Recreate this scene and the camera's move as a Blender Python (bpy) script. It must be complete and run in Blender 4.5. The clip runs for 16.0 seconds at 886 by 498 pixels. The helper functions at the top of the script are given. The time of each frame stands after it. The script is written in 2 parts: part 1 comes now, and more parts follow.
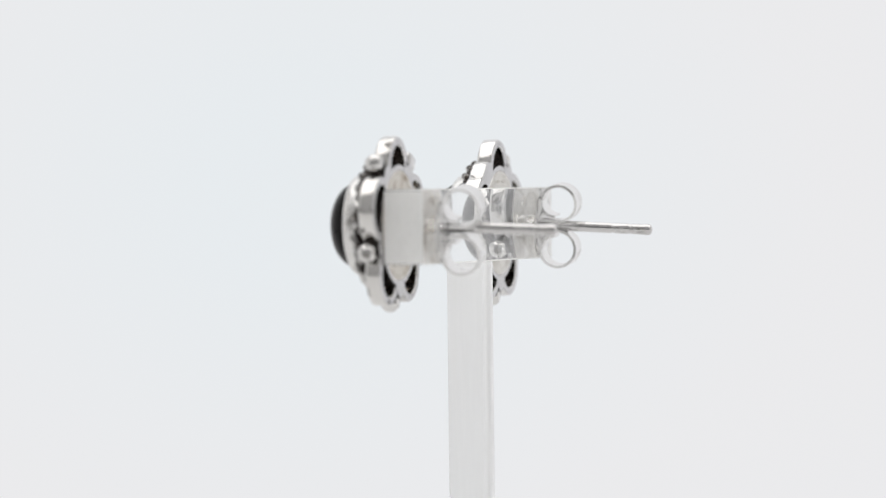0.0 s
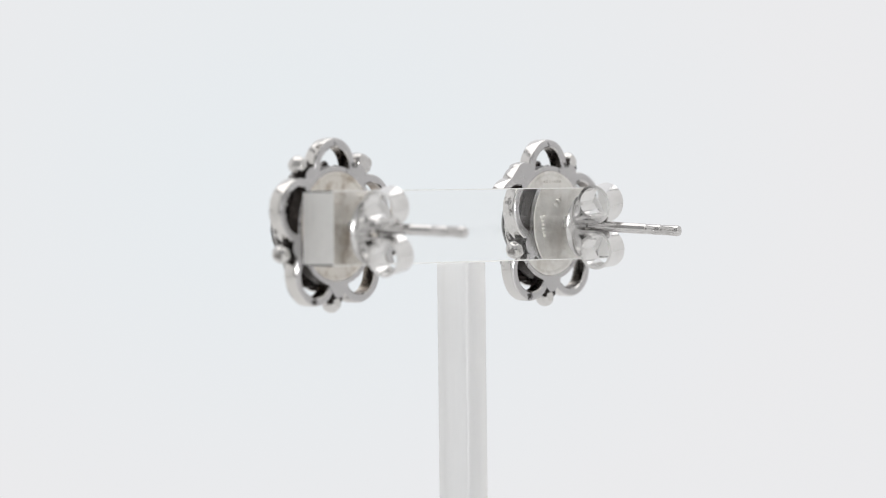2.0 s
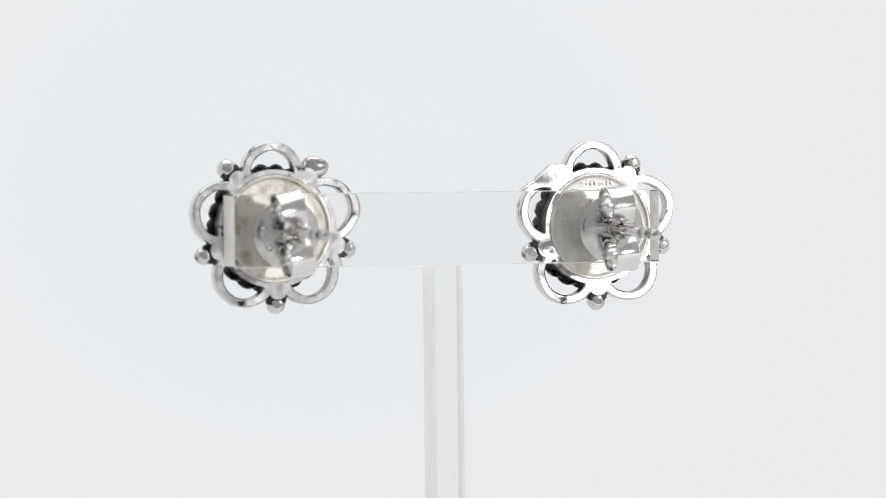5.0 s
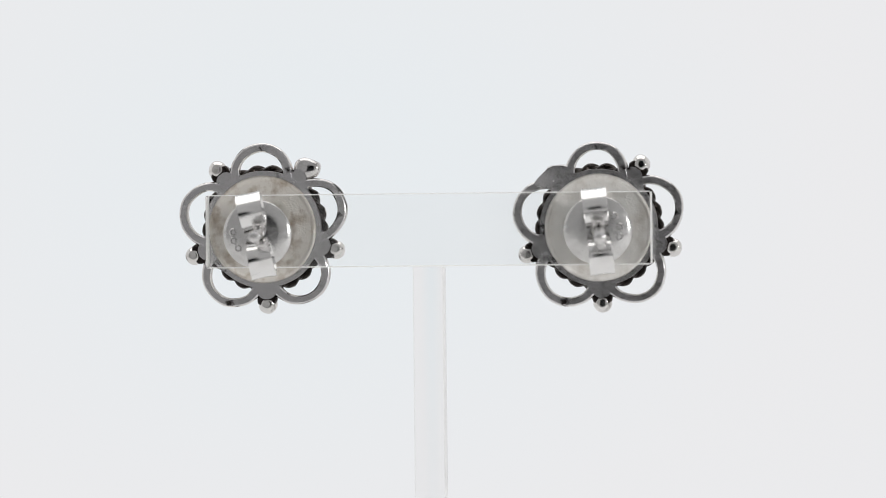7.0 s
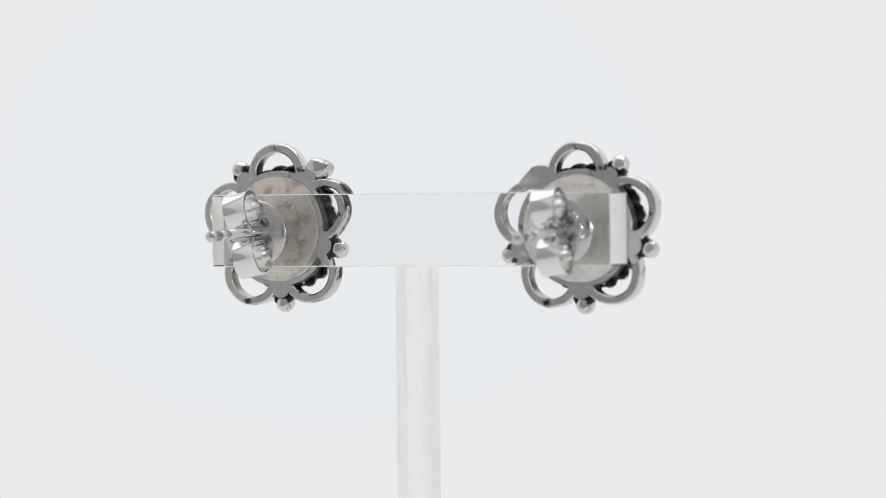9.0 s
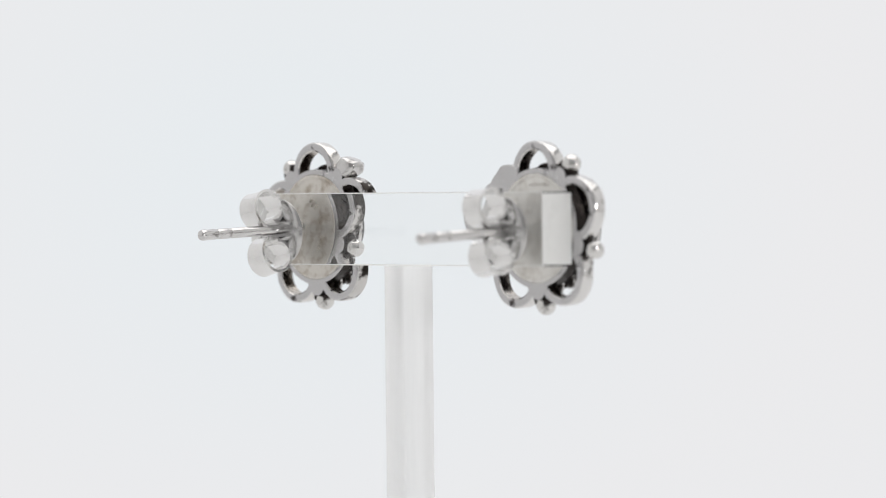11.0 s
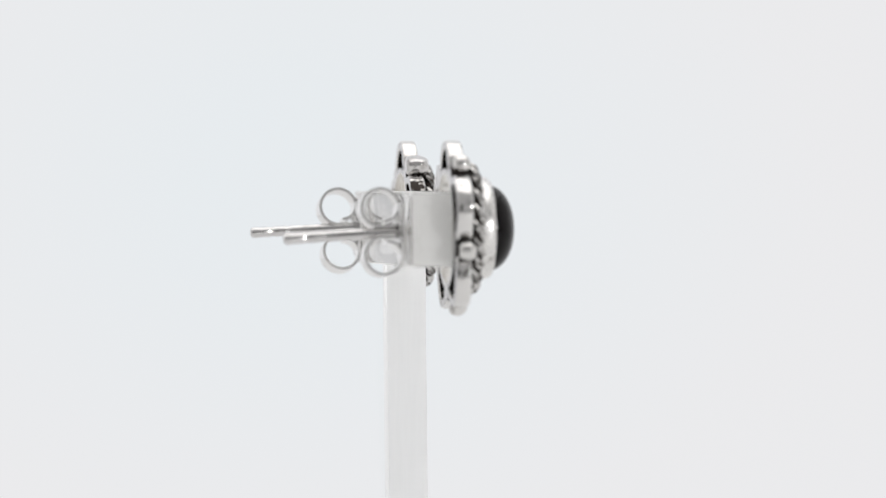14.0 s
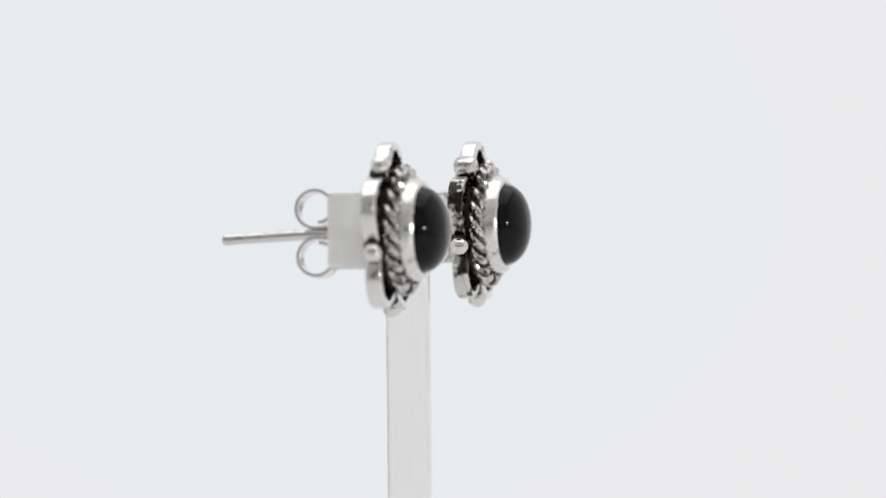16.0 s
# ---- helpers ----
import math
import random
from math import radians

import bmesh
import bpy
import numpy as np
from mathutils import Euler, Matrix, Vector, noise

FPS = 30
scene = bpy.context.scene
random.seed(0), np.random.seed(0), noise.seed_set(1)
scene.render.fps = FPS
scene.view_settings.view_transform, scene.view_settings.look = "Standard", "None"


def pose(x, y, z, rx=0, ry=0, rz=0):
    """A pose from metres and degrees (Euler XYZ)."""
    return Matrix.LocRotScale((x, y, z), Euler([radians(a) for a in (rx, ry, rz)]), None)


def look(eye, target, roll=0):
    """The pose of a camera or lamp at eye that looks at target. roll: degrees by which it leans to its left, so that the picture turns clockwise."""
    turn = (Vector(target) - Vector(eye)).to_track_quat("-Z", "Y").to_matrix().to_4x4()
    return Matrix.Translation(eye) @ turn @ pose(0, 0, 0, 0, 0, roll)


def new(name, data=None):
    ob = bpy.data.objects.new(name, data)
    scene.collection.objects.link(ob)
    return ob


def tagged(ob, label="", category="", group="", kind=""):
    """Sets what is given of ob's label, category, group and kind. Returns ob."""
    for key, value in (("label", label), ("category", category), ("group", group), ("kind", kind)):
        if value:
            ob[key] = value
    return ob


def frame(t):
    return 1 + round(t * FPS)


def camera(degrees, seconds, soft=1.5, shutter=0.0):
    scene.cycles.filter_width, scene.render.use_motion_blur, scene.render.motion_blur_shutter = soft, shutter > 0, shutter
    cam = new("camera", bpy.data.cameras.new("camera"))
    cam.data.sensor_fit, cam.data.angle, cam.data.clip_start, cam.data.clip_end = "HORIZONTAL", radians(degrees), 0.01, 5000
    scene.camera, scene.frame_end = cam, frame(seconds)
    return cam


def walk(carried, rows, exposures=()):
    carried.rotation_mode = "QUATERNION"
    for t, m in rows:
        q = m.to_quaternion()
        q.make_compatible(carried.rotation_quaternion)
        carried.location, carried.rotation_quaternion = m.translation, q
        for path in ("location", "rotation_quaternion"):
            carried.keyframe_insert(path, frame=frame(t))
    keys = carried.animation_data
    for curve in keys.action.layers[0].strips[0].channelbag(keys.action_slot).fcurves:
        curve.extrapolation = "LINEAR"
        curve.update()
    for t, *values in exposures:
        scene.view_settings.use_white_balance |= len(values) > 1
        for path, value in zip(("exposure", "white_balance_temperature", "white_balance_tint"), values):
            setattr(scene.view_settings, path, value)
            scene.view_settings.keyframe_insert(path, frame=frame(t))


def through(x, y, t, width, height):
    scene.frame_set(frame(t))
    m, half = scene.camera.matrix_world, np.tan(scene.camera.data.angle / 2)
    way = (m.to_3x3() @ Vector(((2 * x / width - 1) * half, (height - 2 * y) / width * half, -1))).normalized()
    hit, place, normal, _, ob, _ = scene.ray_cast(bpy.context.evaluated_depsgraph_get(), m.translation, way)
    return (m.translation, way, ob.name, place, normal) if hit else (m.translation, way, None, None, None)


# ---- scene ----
# A pair of silver stud earrings on a clear acrylic stand that turns before a still camera in a white light tent.
MM = 0.001
BASE = 0.08            # height of the camera's eye over the floor
TURN_START, TURN_RATE = 72.66, -11.064   # degrees, degrees a second

# camera: a long lens at rest, wide enough open to soften the nearest things a little
cam = camera(9.30, 16.0, soft=0.6)
eye = Vector((0.0003, -0.3855, BASE))
cam.data.dof.use_dof = True
cam.data.dof.focus_distance = 0.3868
cam.data.dof.aperture_fstop = 30
pitch = radians(0.736)
rest = look(eye, eye + Vector((0, math.cos(pitch), -math.sin(pitch))), roll=-0.605)
walk(cam, [(0.0, rest), (16.0, rest)])

# ---------------------------------------------------------------- light
world = bpy.data.worlds.new("dim_room")
scene.world = world
world.use_nodes = True
world.node_tree.nodes["Background"].inputs[0].default_value = (0.9, 0.95, 1.0, 1)
world.node_tree.nodes["Background"].inputs[1].default_value = 0.05


def area_lamp(name, eye_at, target, size_x, size_y, watts, shape="RECTANGLE", colour=(1, 1, 1)):
    data = bpy.data.lights.new(name, "AREA")
    data.shape, data.size, data.size_y, data.energy, data.color = shape, size_x, size_y, watts, colour
    ob = new(name, data)
    ob.matrix_world = look(eye_at, target)
    return ob


area_lamp("top_softbox", (0, 0.08, 0.68), (0, 0.08, 0.0), 0.9, 0.8, 2.35, colour=(1.0, 0.985, 0.965))
area_lamp("side_softbox_west", (-0.50, 0.10, 0.30), (0, 0.10, 0.30), 0.88, 0.62, 0.42, colour=(1.0, 0.985, 0.965))
area_lamp("side_softbox_east", (0.50, 0.10, 0.30), (0, 0.10, 0.30), 0.88, 0.62, 0.42, colour=(1.0, 0.985, 0.965))
area_lamp("front_lamp", (0.258, -0.263, 0.102), (0, 0, 0.077), 0.02, 0.02, 0.26, "DISK")

# ---------------------------------------------------------------- materials


def material(name):
    m = bpy.data.materials.new(name)
    m.use_nodes = True
    t = m.node_tree
    return m, t, t.nodes["Principled BSDF"]


def tex_noise(t, scale, detail=4.0, rough=0.55, stretch=None):
    co = t.nodes.new("ShaderNodeTexCoord")
    n = t.nodes.new("ShaderNodeTexNoise")
    n.inputs["Scale"].default_value = scale
    n.inputs["Detail"].default_value = detail
    n.inputs["Roughness"].default_value = rough
    if stretch:
        mp = t.nodes.new("ShaderNodeMapping")
        mp.inputs["Scale"].default_value = stretch
        t.links.new(co.outputs["Object"], mp.inputs["Vector"])
        t.links.new(mp.outputs["Vector"], n.inputs["Vector"])
    else:
        t.links.new(co.outputs["Object"], n.inputs["Vector"])
    return n.outputs["Fac"]


def ramp(t, source, stops):
    r = t.nodes.new("ShaderNodeValToRGB")
    els = r.color_ramp.elements
    while len(els) < len(stops):
        els.new(0.5)
    for e, (p, c) in zip(els, stops):
        e.position = p
        e.color = (*c, 1) if len(c) == 3 else c
    t.links.new(source, r.inputs["Fac"])
    return r.outputs["Color"]


def grey(v):
    return (v, v, v)


def bump(t, bsdf, source, strength, distance, under=None):
    b = t.nodes.new("ShaderNodeBump")
    if under:
        t.links.new(under, b.inputs["Normal"])
    b.inputs["Strength"].default_value = strength
    b.inputs["Distance"].default_value = distance
    t.links.new(source, b.inputs["Height"])
    t.links.new(b.outputs["Normal"], bsdf.inputs["Normal"])
    return b.outputs["Normal"]


def metal(name, light, dark, lo, hi, scale, rough_lo, rough_hi, grain, bump_mm, dents=0.02):
    """A metal with patches of patina (dark, from lo to hi of a noise) and uneven polish."""
    m, t, b = material(name)
    b.inputs["Metallic"].default_value = 1.0
    patches = tex_noise(t, scale, 5.0, 0.6)
    t.links.new(ramp(t, patches, [(lo, light), (hi, dark)]), b.inputs["Base Color"])
    polish = tex_noise(t, grain, 3.0)
    t.links.new(ramp(t, polish, [(0.3, grey(rough_lo)), (0.7, grey(rough_hi))]), b.inputs["Roughness"])
    hammered = bump(t, b, tex_noise(t, 1100, 1.5), 0.5, dents * MM)
    bump(t, b, tex_noise(t, grain * 1.7, 2.0), 0.35, bump_mm * MM, hammered)
    return m


SILVER = metal("polished_silver", (0.70, 0.69, 0.685), (0.26, 0.24, 0.225), 0.56, 0.76, 560, 0.05, 0.14, 1800, 0.014, 0.03)
BEAD_SILVER = metal("worn_bead_silver", (0.76, 0.75, 0.735), (0.14, 0.125, 0.115), 0.56, 0.70, 900, 0.06, 0.13, 1800, 0.016, 0.04)
TARNISHED = metal("tarnished_silver", (0.66, 0.645, 0.63), (0.035, 0.03, 0.027), 0.49, 0.57, 620, 0.08, 0.20, 2200, 0.02, 0.05)
BROWN_SILVER = metal("brown_spotted_silver", (0.80, 0.77, 0.725), (0.45, 0.375, 0.30), 0.48, 0.70, 800, 0.36, 0.56, 4200, 0.11, 0.08)
BEZEL_SILVER = metal("soft_bezel_silver", (0.80, 0.79, 0.775), (0.24, 0.22, 0.20), 0.60, 0.74, 700, 0.20, 0.34, 1800, 0.018, 0.03)
BACK_SILVER = metal("flat_filed_silver", (0.60, 0.592, 0.60), (0.05, 0.045, 0.042), 0.60, 0.66, 620, 0.16, 0.28, 2600, 0.014, 0.014)
FRAME_SILVER = metal("bright_frame_silver", (0.79, 0.78, 0.77), (0.09, 0.08, 0.072), 0.59, 0.68, 640, 0.07, 0.17, 2200, 0.016, 0.05)
WORN_SILVER = metal("worn_frame_silver", (0.79, 0.775, 0.755), (0.05, 0.043, 0.038), 0.585, 0.645, 760, 0.07, 0.18, 2200, 0.016, 0.05)
DULL_SILVER = metal("matt_silver", (0.88, 0.865, 0.84), (0.60, 0.565, 0.52), 0.46, 0.76, 560, 0.34, 0.54, 4200, 0.12, 0.09)
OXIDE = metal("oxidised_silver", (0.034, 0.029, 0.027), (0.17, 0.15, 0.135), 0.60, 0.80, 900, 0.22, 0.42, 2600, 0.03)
PATINA = metal("half_blackened_silver", (0.085, 0.073, 0.065), (0.60, 0.57, 0.54), 0.40, 0.58, 620, 0.16, 0.36, 2600, 0.025)
BROWN_PATINA = metal("brown_patinated_silver", (0.25, 0.21, 0.175), (0.64, 0.60, 0.55), 0.42, 0.60, 620, 0.14, 0.32, 2600, 0.025)
ROPE = metal("patinated_silver_wire", (0.70, 0.69, 0.675), (0.07, 0.061, 0.055), 0.45, 0.60, 1000, 0.06, 0.15, 2000, 0.012)
PLATE_STEEL = metal("pressed_plate_metal", (0.70, 0.695, 0.69), (0.50, 0.49, 0.48), 0.46, 0.8, 500, 0.14, 0.28, 2500, 0.012, 0.02)
STEEL = metal("bright_clutch_metal", (0.86, 0.855, 0.85), (0.70, 0.69, 0.68), 0.5, 0.8, 400, 0.09, 0.20, 2500, 0.008, 0.008)


def stone_material():
    m, t, b = material("black_onyx")
    fac = tex_noise(t, 500, 3.0)
    t.links.new(ramp(t, fac, [(0.3, (0.0025, 0.0022, 0.0025)), (0.8, (0.007, 0.0055, 0.006))]), b.inputs["Base Color"])
    b.inputs["Roughness"].default_value = 0.09
    b.inputs["IOR"].default_value = 1.5
    b.inputs["Specular IOR Level"].default_value = 0.18
    bump(t, b, tex_noise(t, 900, 2.0), 0.12, 0.006 * MM)
    return m


ONYX = stone_material()


def acrylic(name, rough, tint, bump_strength, stretch):
    m, t, b = material(name)
    b.inputs["Base Color"].default_value = (*tint, 1)
    b.inputs["Transmission Weight"].default_value = 1.0
    b.inputs["IOR"].default_value = 1.49
    b.inputs["Roughness"].default_value = rough
    if rough > 0.1:
        t.links.new(ramp(t, tex_noise(t, 700, 4.0, 0.6, stretch), [(0.3, grey(rough * 0.6)), (0.7, grey(rough * 1.3))]), b.inputs["Roughness"])
    bump(t, b, tex_noise(t, 900, 3.0, 0.5, stretch), bump_strength, 0.02 * MM)
    return m


ACRYLIC = acrylic("clear_acrylic", 0.0, (0.998, 1.0, 0.998), 0.02, (0.3, 0.3, 0.3))


def frosted(name, tint, through, glass, stretch, streaks=0.93, relief=0.3, rough=0.32):
    """Sawn acrylic: it scatters light on both sides, and lets a share pass as rough glass."""
    m = acrylic(name, rough, tint, relief, stretch)
    t = m.node_tree
    clear = t.nodes["Principled BSDF"]
    coat = t.nodes.new("ShaderNodeBsdfDiffuse")
    veil = t.nodes.new("ShaderNodeBsdfTranslucent")
    marks = ramp(t, tex_noise(t, 2600, 4.0, 0.6, stretch), [(0.3, tuple(c * streaks for c in tint)), (0.7, tint)])
    for n in (coat, veil):
        t.links.new(marks, n.inputs["Color"])
        t.links.new(clear.inputs["Normal"].links[0].from_socket, n.inputs["Normal"])
    both = t.nodes.new("ShaderNodeMixShader")
    both.inputs[0].default_value = through
    t.links.new(coat.outputs[0], both.inputs[1])
    t.links.new(veil.outputs[0], both.inputs[2])
    mix = t.nodes.new("ShaderNodeMixShader")
    mix.inputs[0].default_value = glass
    t.links.new(both.outputs[0], mix.inputs[1])
    t.links.new(clear.outputs[0], mix.inputs[2])
    t.links.new(mix.outputs[0], t.nodes["Material Output"].inputs["Surface"])
    return m


SAWN = frosted("frosted_cut_acrylic", (0.99, 0.99, 0.98), 0.35, 0.04, (0.6, 1.3, 0.5), 0.97, 0.10)
STEM_SIDE = frosted("sawn_stem_acrylic", (0.985, 0.99, 0.995), 0.60, 0.34, (1.2, 1.2, 0.08), 0.97, 0.02, 0.20)


def cloth(name, colour, other):
    m, t, b = material(name)
    t.links.new(ramp(t, tex_noise(t, 6, 4.0), [(0.3, colour), (0.75, other)]), b.inputs["Base Color"])
    b.inputs["Roughness"].default_value = 0.9
    bump(t, b, tex_noise(t, 900, 2.0), 0.15, 0.0004)
    return m


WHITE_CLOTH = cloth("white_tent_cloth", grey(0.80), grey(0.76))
# side and flap cloth is greyed so the silver mirrors dimmer surroundings
DIMMED_SIDE_CLOTH = cloth("dimmed_side_cloth", grey(0.56), grey(0.52))
DIMMED_FLAP_CLOTH = cloth("dimmed_flap_cloth", grey(0.43), grey(0.40))
DARK_CLOTH = cloth("dark_room_cloth", grey(0.10), grey(0.08))
TABLE = cloth("white_table_top", grey(0.80), grey(0.77))


def glowing_sheet():
    """The white sheet behind the stand, its brightness painted as glow: cool in a broad patch, neutral round it."""
    m = bpy.data.materials.new("self_glowing_sheet")
    m.use_nodes = True
    t = m.node_tree
    t.nodes.clear()
    out = t.nodes.new("ShaderNodeOutputMaterial")
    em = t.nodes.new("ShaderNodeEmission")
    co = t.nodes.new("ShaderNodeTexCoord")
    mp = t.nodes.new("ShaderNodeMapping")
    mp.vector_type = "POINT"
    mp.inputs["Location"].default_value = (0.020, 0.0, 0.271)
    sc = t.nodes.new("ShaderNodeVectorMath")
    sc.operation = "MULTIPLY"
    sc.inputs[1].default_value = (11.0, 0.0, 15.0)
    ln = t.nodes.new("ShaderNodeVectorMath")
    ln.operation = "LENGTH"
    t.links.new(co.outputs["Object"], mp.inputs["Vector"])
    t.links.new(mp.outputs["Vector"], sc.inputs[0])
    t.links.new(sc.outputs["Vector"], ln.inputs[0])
    # brightness and cool patch are put into the emission; no lamp lights the sheet
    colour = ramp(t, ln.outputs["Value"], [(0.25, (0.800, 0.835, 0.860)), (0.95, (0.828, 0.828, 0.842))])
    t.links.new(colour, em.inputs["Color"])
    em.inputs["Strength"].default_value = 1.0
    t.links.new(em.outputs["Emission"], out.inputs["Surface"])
    return m


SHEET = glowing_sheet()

# ---------------------------------------------------------------- mesh helpers


def part(name, bm, mats, parent=None, label="", smooth=35):
    """Links a bmesh, drawn in millimetres, as one mesh object."""
    bmesh.ops.scale(bm, vec=(MM, MM, MM), verts=bm.verts)
    bmesh.ops.recalc_face_normals(bm, faces=bm.faces)
    me = bpy.data.meshes.new(name)
    bm.to_mesh(me)
    bm.free()
    for m in mats if isinstance(mats, (list, tuple)) else [mats]:
        me.materials.append(m)
    if smooth:
        me.polygons.foreach_set("use_smooth", [True] * len(me.polygons))
        me.set_sharp_from_angle(angle=radians(smooth))
    ob = new(name, me)
    if parent:
        ob.parent = parent
    if label:
        tagged(ob, label)
    return ob


def lathe(profile, steps=64, closed=True, wobble=0.0, seed=1.0):
    """Turns a profile of (radius, y) round the y axis. A closed profile is a ring; an open one ends on the axis or in a rim."""
    bm = bmesh.new()
    rows = []
    for k in range(steps):
        a = 2 * math.pi * k / steps
        row = []
        for r, y in profile:
            rr = r * (1 + wobble * noise.noise(Vector((math.cos(a) * 2 * seed, math.sin(a) * 2 * seed, y))))
            row.append(bm.verts.new((rr * math.cos(a), y, rr * math.sin(a))))
        rows.append(row)
    n = len(profile)
    for k in range(steps):
        a, b = rows[k], rows[(k + 1) % steps]
        for i in range(n if closed else n - 1):
            j = (i + 1) % n
            bm.faces.new((a[i], a[j], b[j], b[i]))
    bmesh.ops.remove_doubles(bm, verts=bm.verts, dist=1e-5)
    return bm


def sweep(points, section, closed=False, frames=None):
    """Carries a closed 2D section (u, v) along points; frames gives (u axis, v axis) at each."""
    bm = bmesh.new()
    rows = []
    for p, (u, v) in zip(points, frames):
        rows.append([bm.verts.new(Vector(p) + u * s + v * w) for s, w in section])
    n = len(section)
    count = len(rows) if closed else len(rows) - 1
    for k in range(count):
        a, b = rows[k], rows[(k + 1) % len(rows)]
        for i in range(n):
            j = (i + 1) % n
            bm.faces.new((a[i], a[j], b[j], b[i]))
    if not closed:
        bm.faces.new(rows[0])
        bm.faces.new(rows[-1])
    return bm


def rounded(w, h, r, steps=3):
    """A rounded rectangle w by h round the origin."""
    pts = []
    for cx, cy, a0 in ((w / 2 - r, h / 2 - r, 0), (-w / 2 + r, h / 2 - r, 90), (-w / 2 + r, -h / 2 + r, 180), (w / 2 - r, -h / 2 + r, 270)):
        for k in range(steps + 1):
            a = radians(a0 + 90 * k / steps)
            pts.append((cx + r * math.cos(a), cy + r * math.sin(a)))
    return pts


def ball(r, at, squash=(1, 1, 1), flat_back=None, seed=0.0, rough=0.05):
    bm = bmesh.new()
    bmesh.ops.create_uvsphere(bm, u_segments=28, v_segments=18, radius=r)
    for v in bm.verts:
        n = 1 + rough * noise.noise(v.co * 1.3 + Vector((seed, 3.1 * seed, 0)))
        v.co = Vector((v.co.x * squash[0] * n, v.co.y * squash[1] * n, v.co.z * squash[2] * n))
        if flat_back is not None and v.co.y < -flat_back:
            v.co.y = -flat_back
        v.co += Vector(at)
    return bm


def polar(angle, r, y=0.0):
    a = radians(angle)
    return Vector((r * math.cos(a), y, r * math.sin(a)))


# ---------------------------------------------------------------- the place
def slab(name, size, at, mat, label):
    bm = bmesh.new()
    bmesh.ops.create_cube(bm, size=1.0)
    bmesh.ops.scale(bm, vec=Vector(size) / MM, verts=bm.verts)
    ob = part(name, bm, mat, smooth=0)
    ob.location = at
    return tagged(ob, label, name.split("_")[0], kind="structure")


slab("floor", (1.2, 2.0, 0.02), (0, -0.4, -0.01), TABLE, "smooth white table top under the stand")
# unseen tent sides, flaps and opening, added to shape what the metal reflects
slab("wall_west", (0.02, 0.98, 0.7), (-0.52, 0.09, 0.35), DIMMED_SIDE_CLOTH, "unseen tent side, greyed to dim its reflection in the silver")
slab("wall_east", (0.02, 0.98, 0.7), (0.52, 0.09, 0.35), DIMMED_SIDE_CLOTH, "unseen tent side, greyed to dim its reflection in the silver")
slab("ceiling", (1.06, 0.98, 0.02), (0, 0.09, 0.71), WHITE_CLOTH, "white cloth top of the light tent")
slab("wall_south_west", (0.473, 0.02, 0.7), (-0.2835, -0.37, 0.35), DIMMED_FLAP_CLOTH, "unseen grey flap, added to dim reflections in the silver")
slab("wall_south_east", (0.473, 0.02, 0.7), (0.2835, -0.37, 0.35), DIMMED_FLAP_CLOTH, "unseen grey flap, added to dim reflections in the silver")
slab("wall_south_top", (0.094, 0.02, 0.56), (0, -0.37, 0.42), DIMMED_FLAP_CLOTH, "unseen grey flap over the camera opening, added to shape reflections")
slab("wall_room", (1.2, 0.02, 0.9), (0, -1.3, 0.45), DARK_CLOTH, "dark plain wall of the room behind the camera")
slab("backdrop", (1.06, 0.02, 0.7), (0, 0.56, 0.35), SHEET, "plain white sheet that glows by itself, cool tint painted in")

# ---------------------------------------------------------------- the acrylic stand
BAR_X0, BAR_X1, BAR_Y0, BAR_Y1, BAR_Z0, BAR_Z1 = -16.12, 15.18, -3.93, -1.19, -6.13, -0.99
HOLES = ((-12.28, -3.48), (11.50, -3.50))


def mark_cut_faces(bm):
    bm.normal_update()
    for f in bm.faces:
        if abs(f.normal.y) < 0.5 and f.calc_area() > 0.5:
            f.material_index = 1


def crossbar_mesh():
    """A bar of 3 mm sheet with a drilled hole for each post."""
    bm = bmesh.new()
    loops = []
    outline = [(x + (BAR_X0 + BAR_X1) / 2, z + (BAR_Z0 + BAR_Z1) / 2) for x, z in rounded(BAR_X1 - BAR_X0, BAR_Z1 - BAR_Z0, 0.12, 2)]
    loops.append(outline)
    for hx, hz in HOLES:
        loops.append([(hx + 0.52 * math.cos(2 * math.pi * k / 24), hz + 0.52 * math.sin(2 * math.pi * k / 24)) for k in range(24)])
    edges = []
    for loop in loops:
        vs = [bm.verts.new((x, BAR_Y0, z)) for x, z in loop]
        for i in range(len(vs)):
            edges.append(bm.edges.new((vs[i], vs[(i + 1) % len(vs)])))
    filled = bmesh.ops.triangle_fill(bm, use_beauty=True, edges=edges)
    faces = [g for g in filled["geom"] if isinstance(g, bmesh.types.BMFace)]
    grown = bmesh.ops.extrude_face_region(bm, geom=faces)
    bmesh.ops.translate(bm, vec=(0, BAR_Y1 - BAR_Y0, 0), verts=[g for g in grown["geom"] if isinstance(g, bmesh.types.BMVert)])
    bmesh.ops.recalc_face_normals(bm, faces=bm.faces)
    mark_cut_faces(bm)
    rim = [e for e in bm.edges if len(e.link_faces) == 2 and sorted(round(abs(f.normal.y)) for f in e.link_faces) == [0, 1]
           and all(min(math.hypot(v.co.x - hx, v.co.z - hz) for hx, hz in HOLES) > 0.6 for v in e.verts)]
    bmesh.ops.bevel(bm, geom=rim, offset=0.055, segments=1, affect="EDGES", material=1)
    return bm


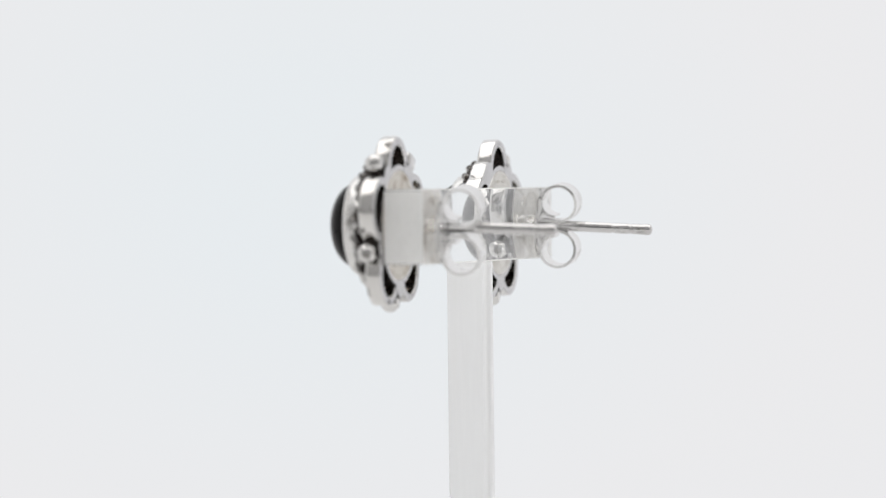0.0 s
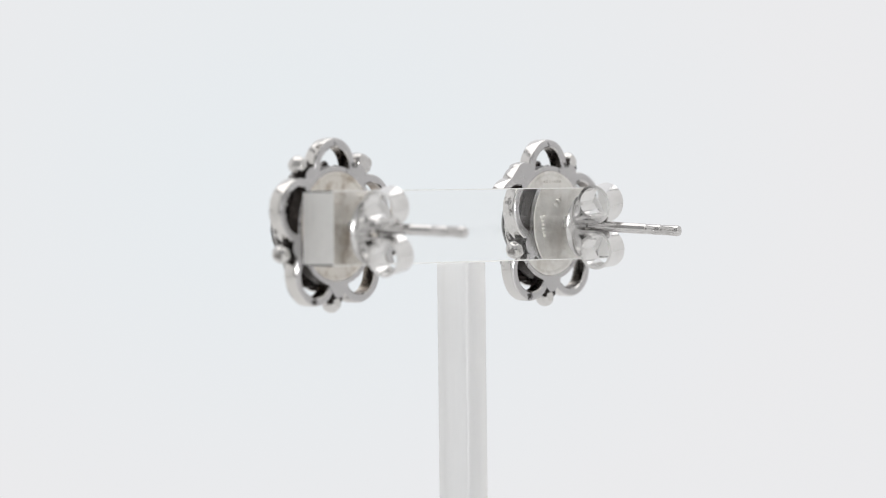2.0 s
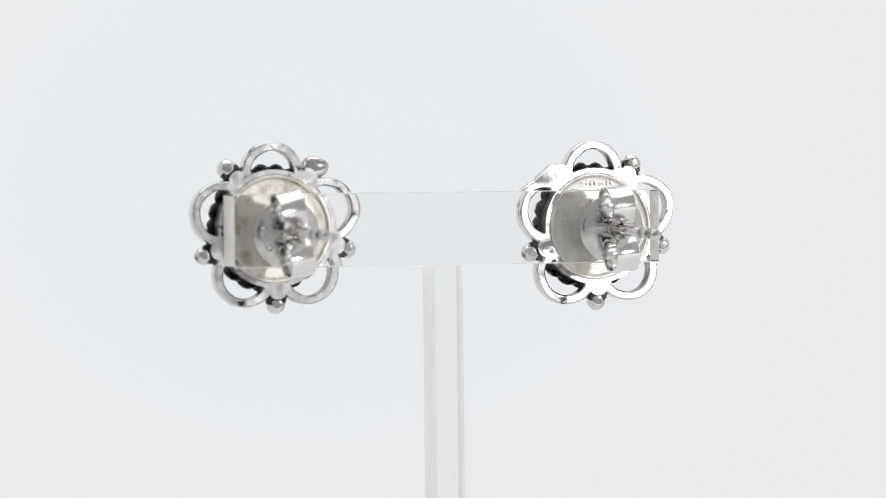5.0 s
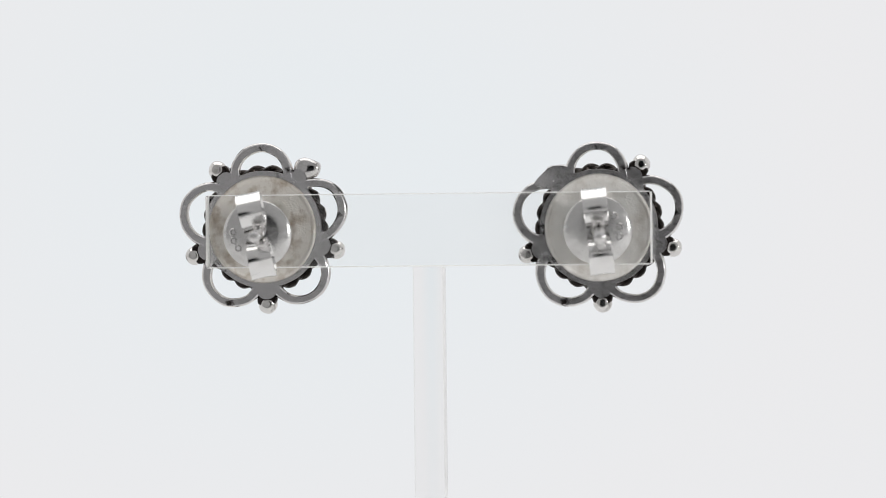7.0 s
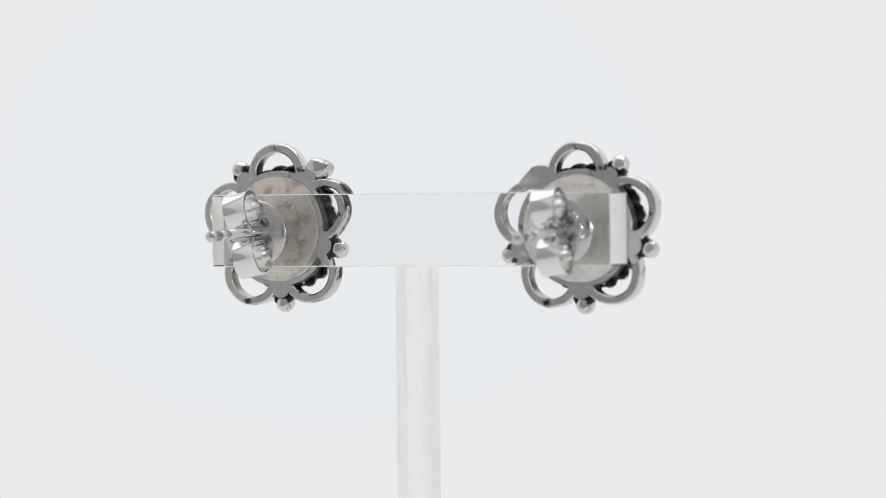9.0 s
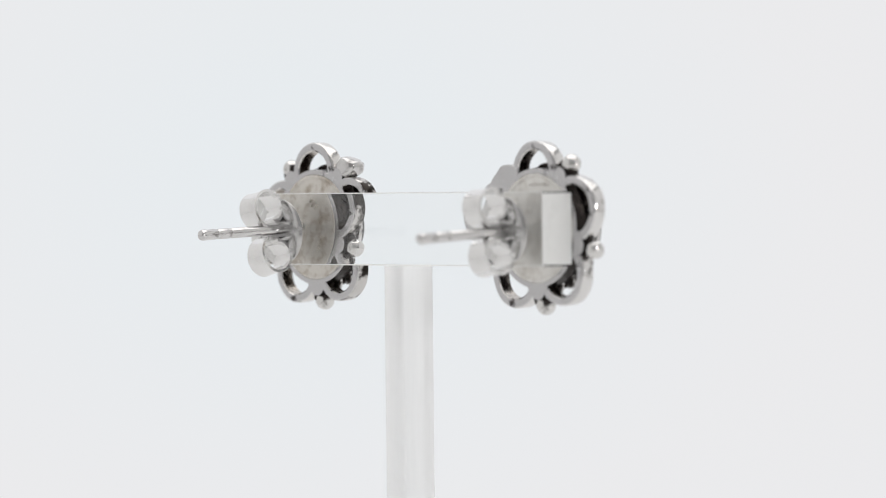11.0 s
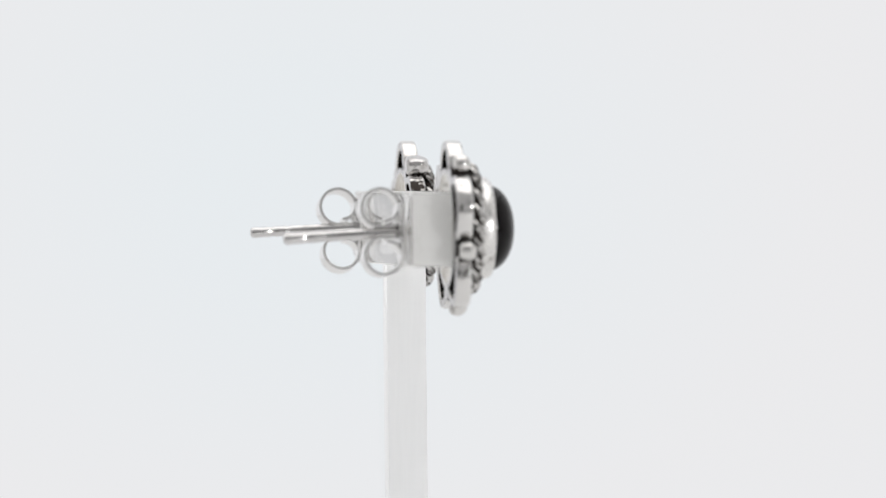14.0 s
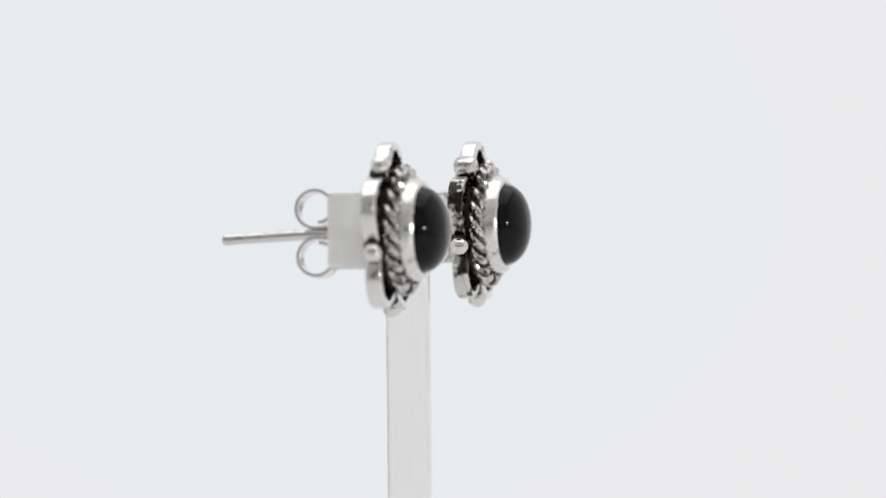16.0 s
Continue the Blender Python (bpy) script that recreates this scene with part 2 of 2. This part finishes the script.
def stem_mesh(top, bottom):
    """The upright strip: polished front and back, sawn sides."""
    points, frames = [], []
    levels = [top - 0.055 * k for k in range(340)]
    levels += [levels[-1] + (bottom - levels[-1]) * k / 8 for k in range(1, 9)]
    for z in levels:
        points.append((-0.50, -2.43, z))
        frames.append((Vector((1, 0, 0)), Vector((0, 1, 0))))
    wide, deep = 2.14, 2.84
    bm = sweep(points, rounded(wide, deep, 0.20, 2), False, frames)
    # the corners of one sawn side keep the fine teeth of the saw
    for v in bm.verts:
        dx, dy = v.co.x + 0.50, v.co.y + 2.43
        if abs(dy) > deep / 2 - 0.22 and dx > wide / 2 - 0.22 and v.co.z > bottom + 1:
            worn = 0.5 + 0.5 * noise.noise(Vector((dy, 2.0, v.co.z * 0.35)))
            tooth = math.sin(v.co.z * 17 + 4 * noise.noise(Vector((dy, 2.0, v.co.z * 0.6)))) + noise.noise(Vector((v.co.z * 6.0, dy * 9, 1.0)))
            if abs(dy) < deep / 2 - 0.01:
                v.co.y += 0.007 * tooth * worn
            if dx < wide / 2 - 0.01:
                v.co.x += 0.005 * tooth * worn
    bmesh.ops.recalc_face_normals(bm, faces=bm.faces)
    bm.normal_update()
    for f in bm.faces:
        polished = f.calc_center_median().x < -0.50 and f.normal.y < -0.2   # one front corner is smooth and clear
        if abs(f.normal.y) < 0.5 and not polished:
            f.material_index = 1
    return bm


stand = tagged(new("earring_stand"), "clear acrylic T-shaped earring stand with frosted cut edges", "earring stand")
bar = part("crossbar", crossbar_mesh(), [ACRYLIC, SAWN], stand, "clear acrylic crossbar with frosted ends", smooth=25)
stem = part("stem", stem_mesh(BAR_Z0 - 0.03, -BASE / MM), [ACRYLIC, STEM_SIDE], stand, "clear acrylic upright with streaked sawn sides", smooth=25)
for ob in (bar, stem):
    ob.visible_shadow = False

# ---------------------------------------------------------------- the earrings
PETALS = [20 + 72 * k for k in range(5)]
NOTCHES = [-16 + 72 * k for k in range(5)]


def petal_mesh(angle, seed):
    """An arched strip on edge; its inner side is blackened."""
    rnd = random.Random(seed)
    centre, radius = 3.84, 2.01 * rnd.uniform(0.985, 1.015) * (0.965 if angle == 92 else 1.0)
    points, frames = [], []
    depth = 1.12
    out, side = polar(angle, 1), polar(angle + 90, 1)
    for k in range(33):
        b = radians(-104 + 208 * k / 32)
        d = out * math.cos(b) + side * math.sin(b)
        squeeze = 1 + 0.012 * math.cos(2 * b) + 0.022 * noise.noise(Vector((b * 1.6, seed * 3.7, 0.5)))
        points.append(out * centre + d * radius * squeeze + Vector((0, depth / 2, 0)))
        thick = 1 + 0.35 * abs(k / 16 - 1) ** 4 + 0.16 * noise.noise(Vector((b * 1.3, seed * 2.1, 4.5)))
        frames.append((d * thick, Vector((0, 1 + 0.06 * noise.noise(Vector((b, seed, 9.0))), 0))))
    section = [(-0.315, -0.485), (-0.235, -depth / 2), (0.17, -depth / 2), (0.245, -0.515), (0.29, -0.45), (0.315, -0.36)]
    for k in range(5):
        b = radians(22.5 * k)
        section.append((0.105 + 0.20 * math.cos(b), depth / 2 - 0.20 + 0.20 * math.sin(b)))
    section += [(-0.22, depth / 2), (-0.305, depth / 2 - 0.085)]
    bm = sweep(points, section, False, frames)
    bm.normal_update()
    centre_at = out * centre
    for f in bm.faces:
        c = f.calc_center_median() - centre_at
        c.y = 0
        if abs(f.normal.y) < 0.6 and f.normal.dot(c.normalized()) < -0.5:
            f.material_index = 1
        elif f.normal.y < -0.75:
            f.material_index = 2
    return bm


def rope_strand(phase):
    points, frames = [], []
    turns, major, off = -11, 3.98, 0.31
    count = 264
    for k in range(count):
        a = 2 * math.pi * k / count
        tw = a * turns + phase
        radial = Vector((math.cos(a), 0, math.sin(a)))
        tangent = Vector((-math.sin(a), 0, math.cos(a)))
        up = Vector((0, 1, 0))
        p = radial * (major + off * math.cos(tw)) + up * (1.66 + off * math.sin(tw))
        run = (tangent * major + (-radial * math.sin(tw) + up * math.cos(tw)) * off * turns).normalized()
        u = (radial - run * radial.dot(run)).normalized()
        points.append(p)
        frames.append((u, run.cross(u)))
    section = [(0.285 * math.cos(2 * math.pi * i / 10), 0.285 * math.sin(2 * math.pi * i / 10)) for i in range(10)]
    bm = sweep(points, section, True, frames)
    bmesh.ops.recalc_face_normals(bm, faces=bm.faces)
    bm.normal_update()
    for f in bm.faces:
        c = f.calc_center_median()
        out = Vector((c.x, 0, c.z)).normalized()
        if f.normal.y < -0.35 or (f.normal.dot(out) < -0.55 and f.normal.y < 0.5):
            f.material_index = 1
    return bm


def web_mesh(angle):
    """The solid wedge between two petals, flush with the frame's back."""
    out, side = polar(angle, 1), polar(angle + 90, 1)
    bm = bmesh.new()
    outline = [(4.05, 1.05), (4.5, 0.70), (4.82, 0.45), (4.95, 0.2), (4.95, -0.2), (4.82, -0.45), (4.5, -0.70), (4.05, -1.05)]
    low = [bm.verts.new(out * r + side * s + Vector((0, -0.003, 0))) for r, s in outline]
    high = [bm.verts.new(out * r + side * s + Vector((0, 0.8, 0))) for r, s in outline]
    bm.faces.new(low).material_index = 2
    bm.faces.new(list(reversed(high))).material_index = 1
    n = len(low)
    for i in range(n):
        f = bm.faces.new((low[i], low[(i + 1) % n], high[(i + 1) % n], high[i]))
        f.material_index = 1
    return bm


def seat_mesh(angle, seed):
    """Blackened solder that fills the notch between two petals under its bead."""
    out, side = polar(angle, 1), polar(angle + 90, 1)
    bm = bmesh.new()
    outline = [(4.55, 0.6), (4.95, 0.72), (5.22, 0.66), (5.42, 0.42), (5.48, 0.0), (5.42, -0.42), (5.22, -0.66), (4.95, -0.72), (4.55, -0.6)]
    rings = []
    for y, grow in ((0.20, 0.86), (0.32, 1.0), (0.85, 1.0), (1.05, 0.8)):
        ring = []
        for k, (r, w) in enumerate(outline):
            n = 1 + 0.10 * noise.noise(Vector((k * 0.9, seed * 2.3, y)))
            ring.append(bm.verts.new(out * (5.0 + (r - 5.0) * grow * n) + side * (w * grow * n) + Vector((0, y, 0))))
        rings.append(ring)
    n = len(outline)
    for a, b in zip(rings, rings[1:]):
        for i in range(n):
            bm.faces.new((a[i], a[(i + 1) % n], b[(i + 1) % n], b[i]))
    bm.faces.new(rings[0])
    bm.faces.new(rings[-1])
    return bm


def lump_mesh(kind):
    """The bead that was pressed flat: a tab flush with the frame's back, or a stubby faceted knob."""
    if kind == 2:
        outline = [(-1.9, 3.6), (-1.85, 4.3), (-2.7, 4.46), (-3.5, 4.36), (-3.85, 3.95), (-4.45, 3.4), (-4.6, 2.95), (-3.75, 2.8), (-3.1, 2.7), (-2.2, 3.2)]
        levels = ((-0.009, 0.95), (0.03, 0.985), (0.12, 1.0), (0.4, 1.03), (0.7, 0.99), (0.95, 0.9), (1.08, 0.7))
        rough = 0.07
    else:
        outline = [(2.15, 4.0), (2.2, 4.72), (2.75, 5.08), (3.35, 4.95), (4.0, 4.66), (4.05, 4.15), (3.7, 3.65), (2.8, 3.4)]
        levels = ((0.0, 0.62), (0.07, 0.82), (0.2, 0.95), (0.5, 1.03), (0.9, 1.02), (1.2, 0.95), (1.45, 0.8), (1.58, 0.55))
        rough = 0.06
    # corners rounded off by cutting them, once or twice
    for _ in range(1 if kind == 2 else 2):
        outline = [(a[0] * w + b[0] * (1 - w), a[1] * w + b[1] * (1 - w)) for a, b in zip(outline, outline[1:] + outline[:1]) for w in (0.75, 0.25)]
    n = len(outline)
    cx, cz = sum(p[0] for p in outline) / n, sum(p[1] for p in outline) / n
    bm = bmesh.new()
    rings = []
    for k, (y, grow) in enumerate(levels):
        ring = []
        for x, z in outline:
            at = Vector((cx + (x - cx) * grow, y, cz + (z - cz) * grow))
            if k > 0:
                at += noise.noise_vector(at * 2.6) * rough
            ring.append(bm.verts.new(at))
        rings.append(ring)
    for a, b in zip(rings, rings[1:]):
        for i in range(n):
            bm.faces.new((a[i], a[(i + 1) % n], b[(i + 1) % n], b[i]))
    bm.faces.new(rings[0]).material_index = 1 if kind == 2 else 0
    bm.faces.new(rings[-1])
    return bm


def post_mesh(length):
    r = 0.375
    end = -length
    profile = [(0.0, 0.3), (r, 0.3), (r, end + 3.0), (r - 0.035, end + 2.93), (r - 0.035, end + 2.8), (r, end + 2.72),
               (r, end + 1.72), (r - 0.035, end + 1.65), (r - 0.035, end + 1.52), (r, end + 1.45), (r, end + 0.62),
               (r + 0.025, end + 0.5), (r + 0.025, end + 0.25), (r - 0.04, end + 0.08), (r - 0.18, end), (0.0, end - 0.01)]
    return lathe(profile, 24, False)


def hallmark_mesh(cx, cz, angle, count, step, w, h):
    """A row of tiny struck marks, too worn to read."""
    bm = bmesh.new()
    turn = Matrix.Rotation(-radians(angle), 4, "Y")
    for k in range(count):
        got = bmesh.ops.create_cube(bm, size=1.0)["verts"]
        tall = (0.6, 1.0, 0.75, 0.45)[k % 4]
        for v in got:
            p = Vector((v.co.x * w + (k - (count - 1) / 2) * step, 0.03 + v.co.y * 0.20, v.co.z * h * tall))
            v.co = turn @ p + Vector((cx, 0, cz))
    bmesh.ops.bevel(bm, geom=bm.edges[:], offset=0.03, segments=2, affect="EDGES")
    return bm


def earring(lump_at, post_length, droop, yaw, label):
    thing = tagged(new("stud_earring"), label, "earring", group="pair of earrings")
    # back
    plate = lathe([(0.0, 0.10), (2.6, 0.10), (3.40, 0.10), (3.50, 0.07), (3.58, -0.01), (3.68, -0.03), (3.75, -0.01), (3.775, 0.04), (3.775, 0.5), (0.0, 0.5)], 72, False, 0.004)
    back = part("back_plate", plate, DULL_SILVER if lump_at == 2 else BROWN_SILVER, thing, "matt silver round back plate")
    if lump_at == 2:
        part("hallmark", hallmark_mesh(-0.85, 1.55, 38, 3, 0.33, 0.20, 0.46), DULL_SILVER, back, "worn struck marks")
        part("hallmark", hallmark_mesh(-2.55, -0.2, 100, 6, 0.27, 0.15, 0.34), DULL_SILVER, back, "worn struck marks")
        part("hallmark", hallmark_mesh(0.3, 3.0, 0, 7, 0.30, 0.18, 0.26), DULL_SILVER, back, "worn struck marks")
    else:
        part("hallmark", hallmark_mesh(1.35, 1.7, -42, 3, 0.35, 0.20, 0.50), BROWN_SILVER, back, "worn struck marks")
        part("hallmark", hallmark_mesh(2.0, -1.2, 62, 5, 0.28, 0.15, 0.34), BROWN_SILVER, back, "worn struck marks")
    ring = lathe([(3.78, 0.03), (3.81, -0.006), (4.13, -0.006), (4.14, 0.004), (4.14, 0.9), (3.78, 0.9)], 80, True, 0.006)
    bmesh.ops.recalc_face_normals(ring, faces=ring.faces)
    ring.normal_update()
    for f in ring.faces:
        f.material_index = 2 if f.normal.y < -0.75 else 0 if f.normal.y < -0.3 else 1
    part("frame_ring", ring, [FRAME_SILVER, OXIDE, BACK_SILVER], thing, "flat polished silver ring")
    part("recess_ring", lathe([(3.30, 0.85), (4.12, 0.88), (4.06, 1.25), (3.9, 1.5), (3.30, 1.6)], 64, True), OXIDE, thing, "blackened silver recess")
    for k, a in enumerate(PETALS):
        part("petal", petal_mesh(a, k + 10 * lump_at), [FRAME_SILVER if lump_at == 2 else TARNISHED if k in (0, 4) else WORN_SILVER, PATINA if lump_at == 2 else BROWN_PATINA, BACK_SILVER], thing, "arched silver petal, black inside", smooth=24)
    for k, a in enumerate(NOTCHES):
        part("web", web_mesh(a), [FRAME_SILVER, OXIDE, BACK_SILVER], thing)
        if k == lump_at:
            part("granule", lump_mesh(lump_at), [SILVER, BACK_SILVER], thing, "flattened silver bead", smooth=28 if lump_at == 2 else 50)
        else:
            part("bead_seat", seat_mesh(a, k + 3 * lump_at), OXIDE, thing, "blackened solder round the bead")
            part("granule", ball(0.66, polar(a, 5.35, 0.72), (1, 1.02, 1), 0.56, k + 7 * lump_at, 0.09), BEAD_SILVER, thing)
    # front
    part("rope_strand", rope_strand(0.0), [ROPE, OXIDE], thing, "twisted silver wire")
    part("rope_strand", rope_strand(math.pi), [ROPE, OXIDE], thing, "twisted silver wire")
    core = [(3.98 + 0.36 * math.cos(2 * math.pi * i / 12), 1.66 + 0.36 * math.sin(2 * math.pi * i / 12)) for i in range(12)]
    part("rope_core", lathe(core, 72, True), OXIDE, thing, "blackened wire core")
    bezel = lathe([(3.10, 0.9), (3.56, 0.9), (3.56, 1.9), (3.52, 2.6), (3.42, 2.92), (3.28, 3.06), (3.10, 3.08), (2.98, 3.0), (2.95, 2.8)], 80, True, 0.012, 2.0)
    part("bezel", bezel, BEZEL_SILVER, thing, "smooth silver bezel")
    dome = [(2.99, 2.6), (2.99, 2.9)]
    for k in range(1, 15):
        b = math.pi / 2 * k / 14
        dome.append((max(2.97 * math.cos(b) ** 0.92, 0.0) if k < 14 else 0.0, 2.9 + 1.84 * math.sin(b)))
    part("stone", lathe(dome, 72, False), ONYX, thing, "domed black onyx cabochon")
    post = part("post", post_mesh(post_length), SILVER, thing, "straight silver post with two grooves")
    post.matrix_basis = pose(0, 0, 0, droop, 0, yaw)
    return thing


def curl_mesh(sign):
    """One leaf of the clutch: a strip that runs out along the post and curls back on itself."""
    path = [(-0.10, 0.46), (-0.45, 0.42), (-0.9, 0.40)]
    cy, cz, r0 = -1.38, 0.40 + 1.25, 1.25
    for k in range(45):
        a = radians(-90 - 345 * k / 44)
        r = r0 * (1 - 0.0 if k < 34 else 1 - 0.26 * ((k - 34) / 10) ** 1.3)
        path.append((cy + r * math.cos(a), cz + r * math.sin(a)))
    points = [Vector((0, y, sign * z)) for y, z in path]
    frames = []
    for i in range(len(points)):
        run = (points[min(i + 1, len(points) - 1)] - points[max(i - 1, 0)]).normalized()
        x = Vector((1, 0, 0))
        # the leaf is narrow at the post and flares over its curl
        flare = 0.86 + 0.17 * min(1.0, max(0.0, (i - 2) / 16))
        frames.append((x * flare, run.cross(x)))
    # across its width the leaf is dished, with its edges turned out
    half, thick, dish = 0.84, 0.10, 0.05
    across = [half * k / 4 for k in range(-4, 5)]
    section = [(u, -thick - sign * dish * (u / half) ** 2) for u in across] + [(u, thick - sign * dish * (u / half) ** 2) for u in reversed(across)]
    return sweep(points, section, False, frames)


def clutch(spots, label):
    thing = tagged(new("earring_clutch"), label, "earring back", group="pair of clutches")
    plate = lathe([(0.48, -0.30), (1.4, -0.27), (2.1, -0.16), (2.36, -0.04), (2.40, 0.0), (2.34, 0.02), (2.1, -0.04), (1.4, -0.13), (0.48, -0.16)], 56, True)
    plate_ob = part("plate", plate, PLATE_STEEL, thing, "round dished plate")
    for x, z in spots:
        ring = lathe([(0.15, -0.02), (0.19, -0.07), (0.24, -0.07), (0.29, -0.02), (0.25, 0.03), (0.18, 0.03)], 18, True)
        bmesh.ops.translate(ring, vec=(x, -0.245 + 0.045 * (math.hypot(x, z) - 1.0), z), verts=ring.verts)
        part("stamped_ring", ring, PLATE_STEEL, plate_ob, "tiny stamped ring")
    part("curl", curl_mesh(1), STEEL, thing, "curled spring leaf", smooth=20)
    part("curl", curl_mesh(-1), STEEL, thing, "curled spring leaf", smooth=20)
    return thing


east_stud = earring(2, 11.28, 2.7, 2.4, "silver flower stud with black domed stone, flattened bead on one side")
west_stud = earring(1, 11.1, 2.0, 2.1, "silver flower stud with black domed stone, squashed round bead")
east_clutch = clutch(((1.25, 0.85), (1.55, 0.05), (1.45, -0.62)), "butterfly clutch of bright metal pushed onto the post")
west_clutch = clutch(((-1.62, 0.5), (-1.72, -0.1), (-1.5, -0.68)), "butterfly clutch of bright metal, turned a little askew")


# ---------------------------------------------------------------- what moves
def on_stand(x, y, z, rx, ry, rz):
    return pose(x * MM, y * MM, z * MM, rx, ry, rz)


EAST = on_stand(11.42, -1.13, -3.54, 0.3, 0, 0.4)
WEST = on_stand(-12.32, -1.06, -3.44, 0.3, 0, 0.4)
PLACES = (
    (stand, on_stand(0, 0, 0, 0, 0, 0)),
    (east_stud, EAST),
    (west_stud, WEST),
    (east_clutch, EAST @ pose(0, 0, 0, 2.7, 0, 2.4) @ on_stand(-0.09, -3.13, 0.02, 0, -6, 0)),
    (west_clutch, WEST @ pose(0, 0, 0, 2.0, 0, 2.1) @ on_stand(-0.25, -3.20, -0.19, 0, -11, 0)),
)


def turntable(t):
    """The turn at t seconds, with the slight rise and fall of the plate."""
    deg = TURN_START + TURN_RATE * t + 0.0083 * t * (16 - t)
    a = radians(deg)
    rise = (5.33 * math.cos(a) + 1.80 * math.sin(a) - 4.80 * math.cos(2 * a) + 1.01 * math.sin(2 * a)) / 25.0
    return pose(0, 0, BASE + rise * MM, 0, 0, deg)


def motions():
    times = [0.5 * k for k in range(33)]
    for thing, place in PLACES:
        walk(thing, [(t, turntable(t) @ place) for t in times])


motions()
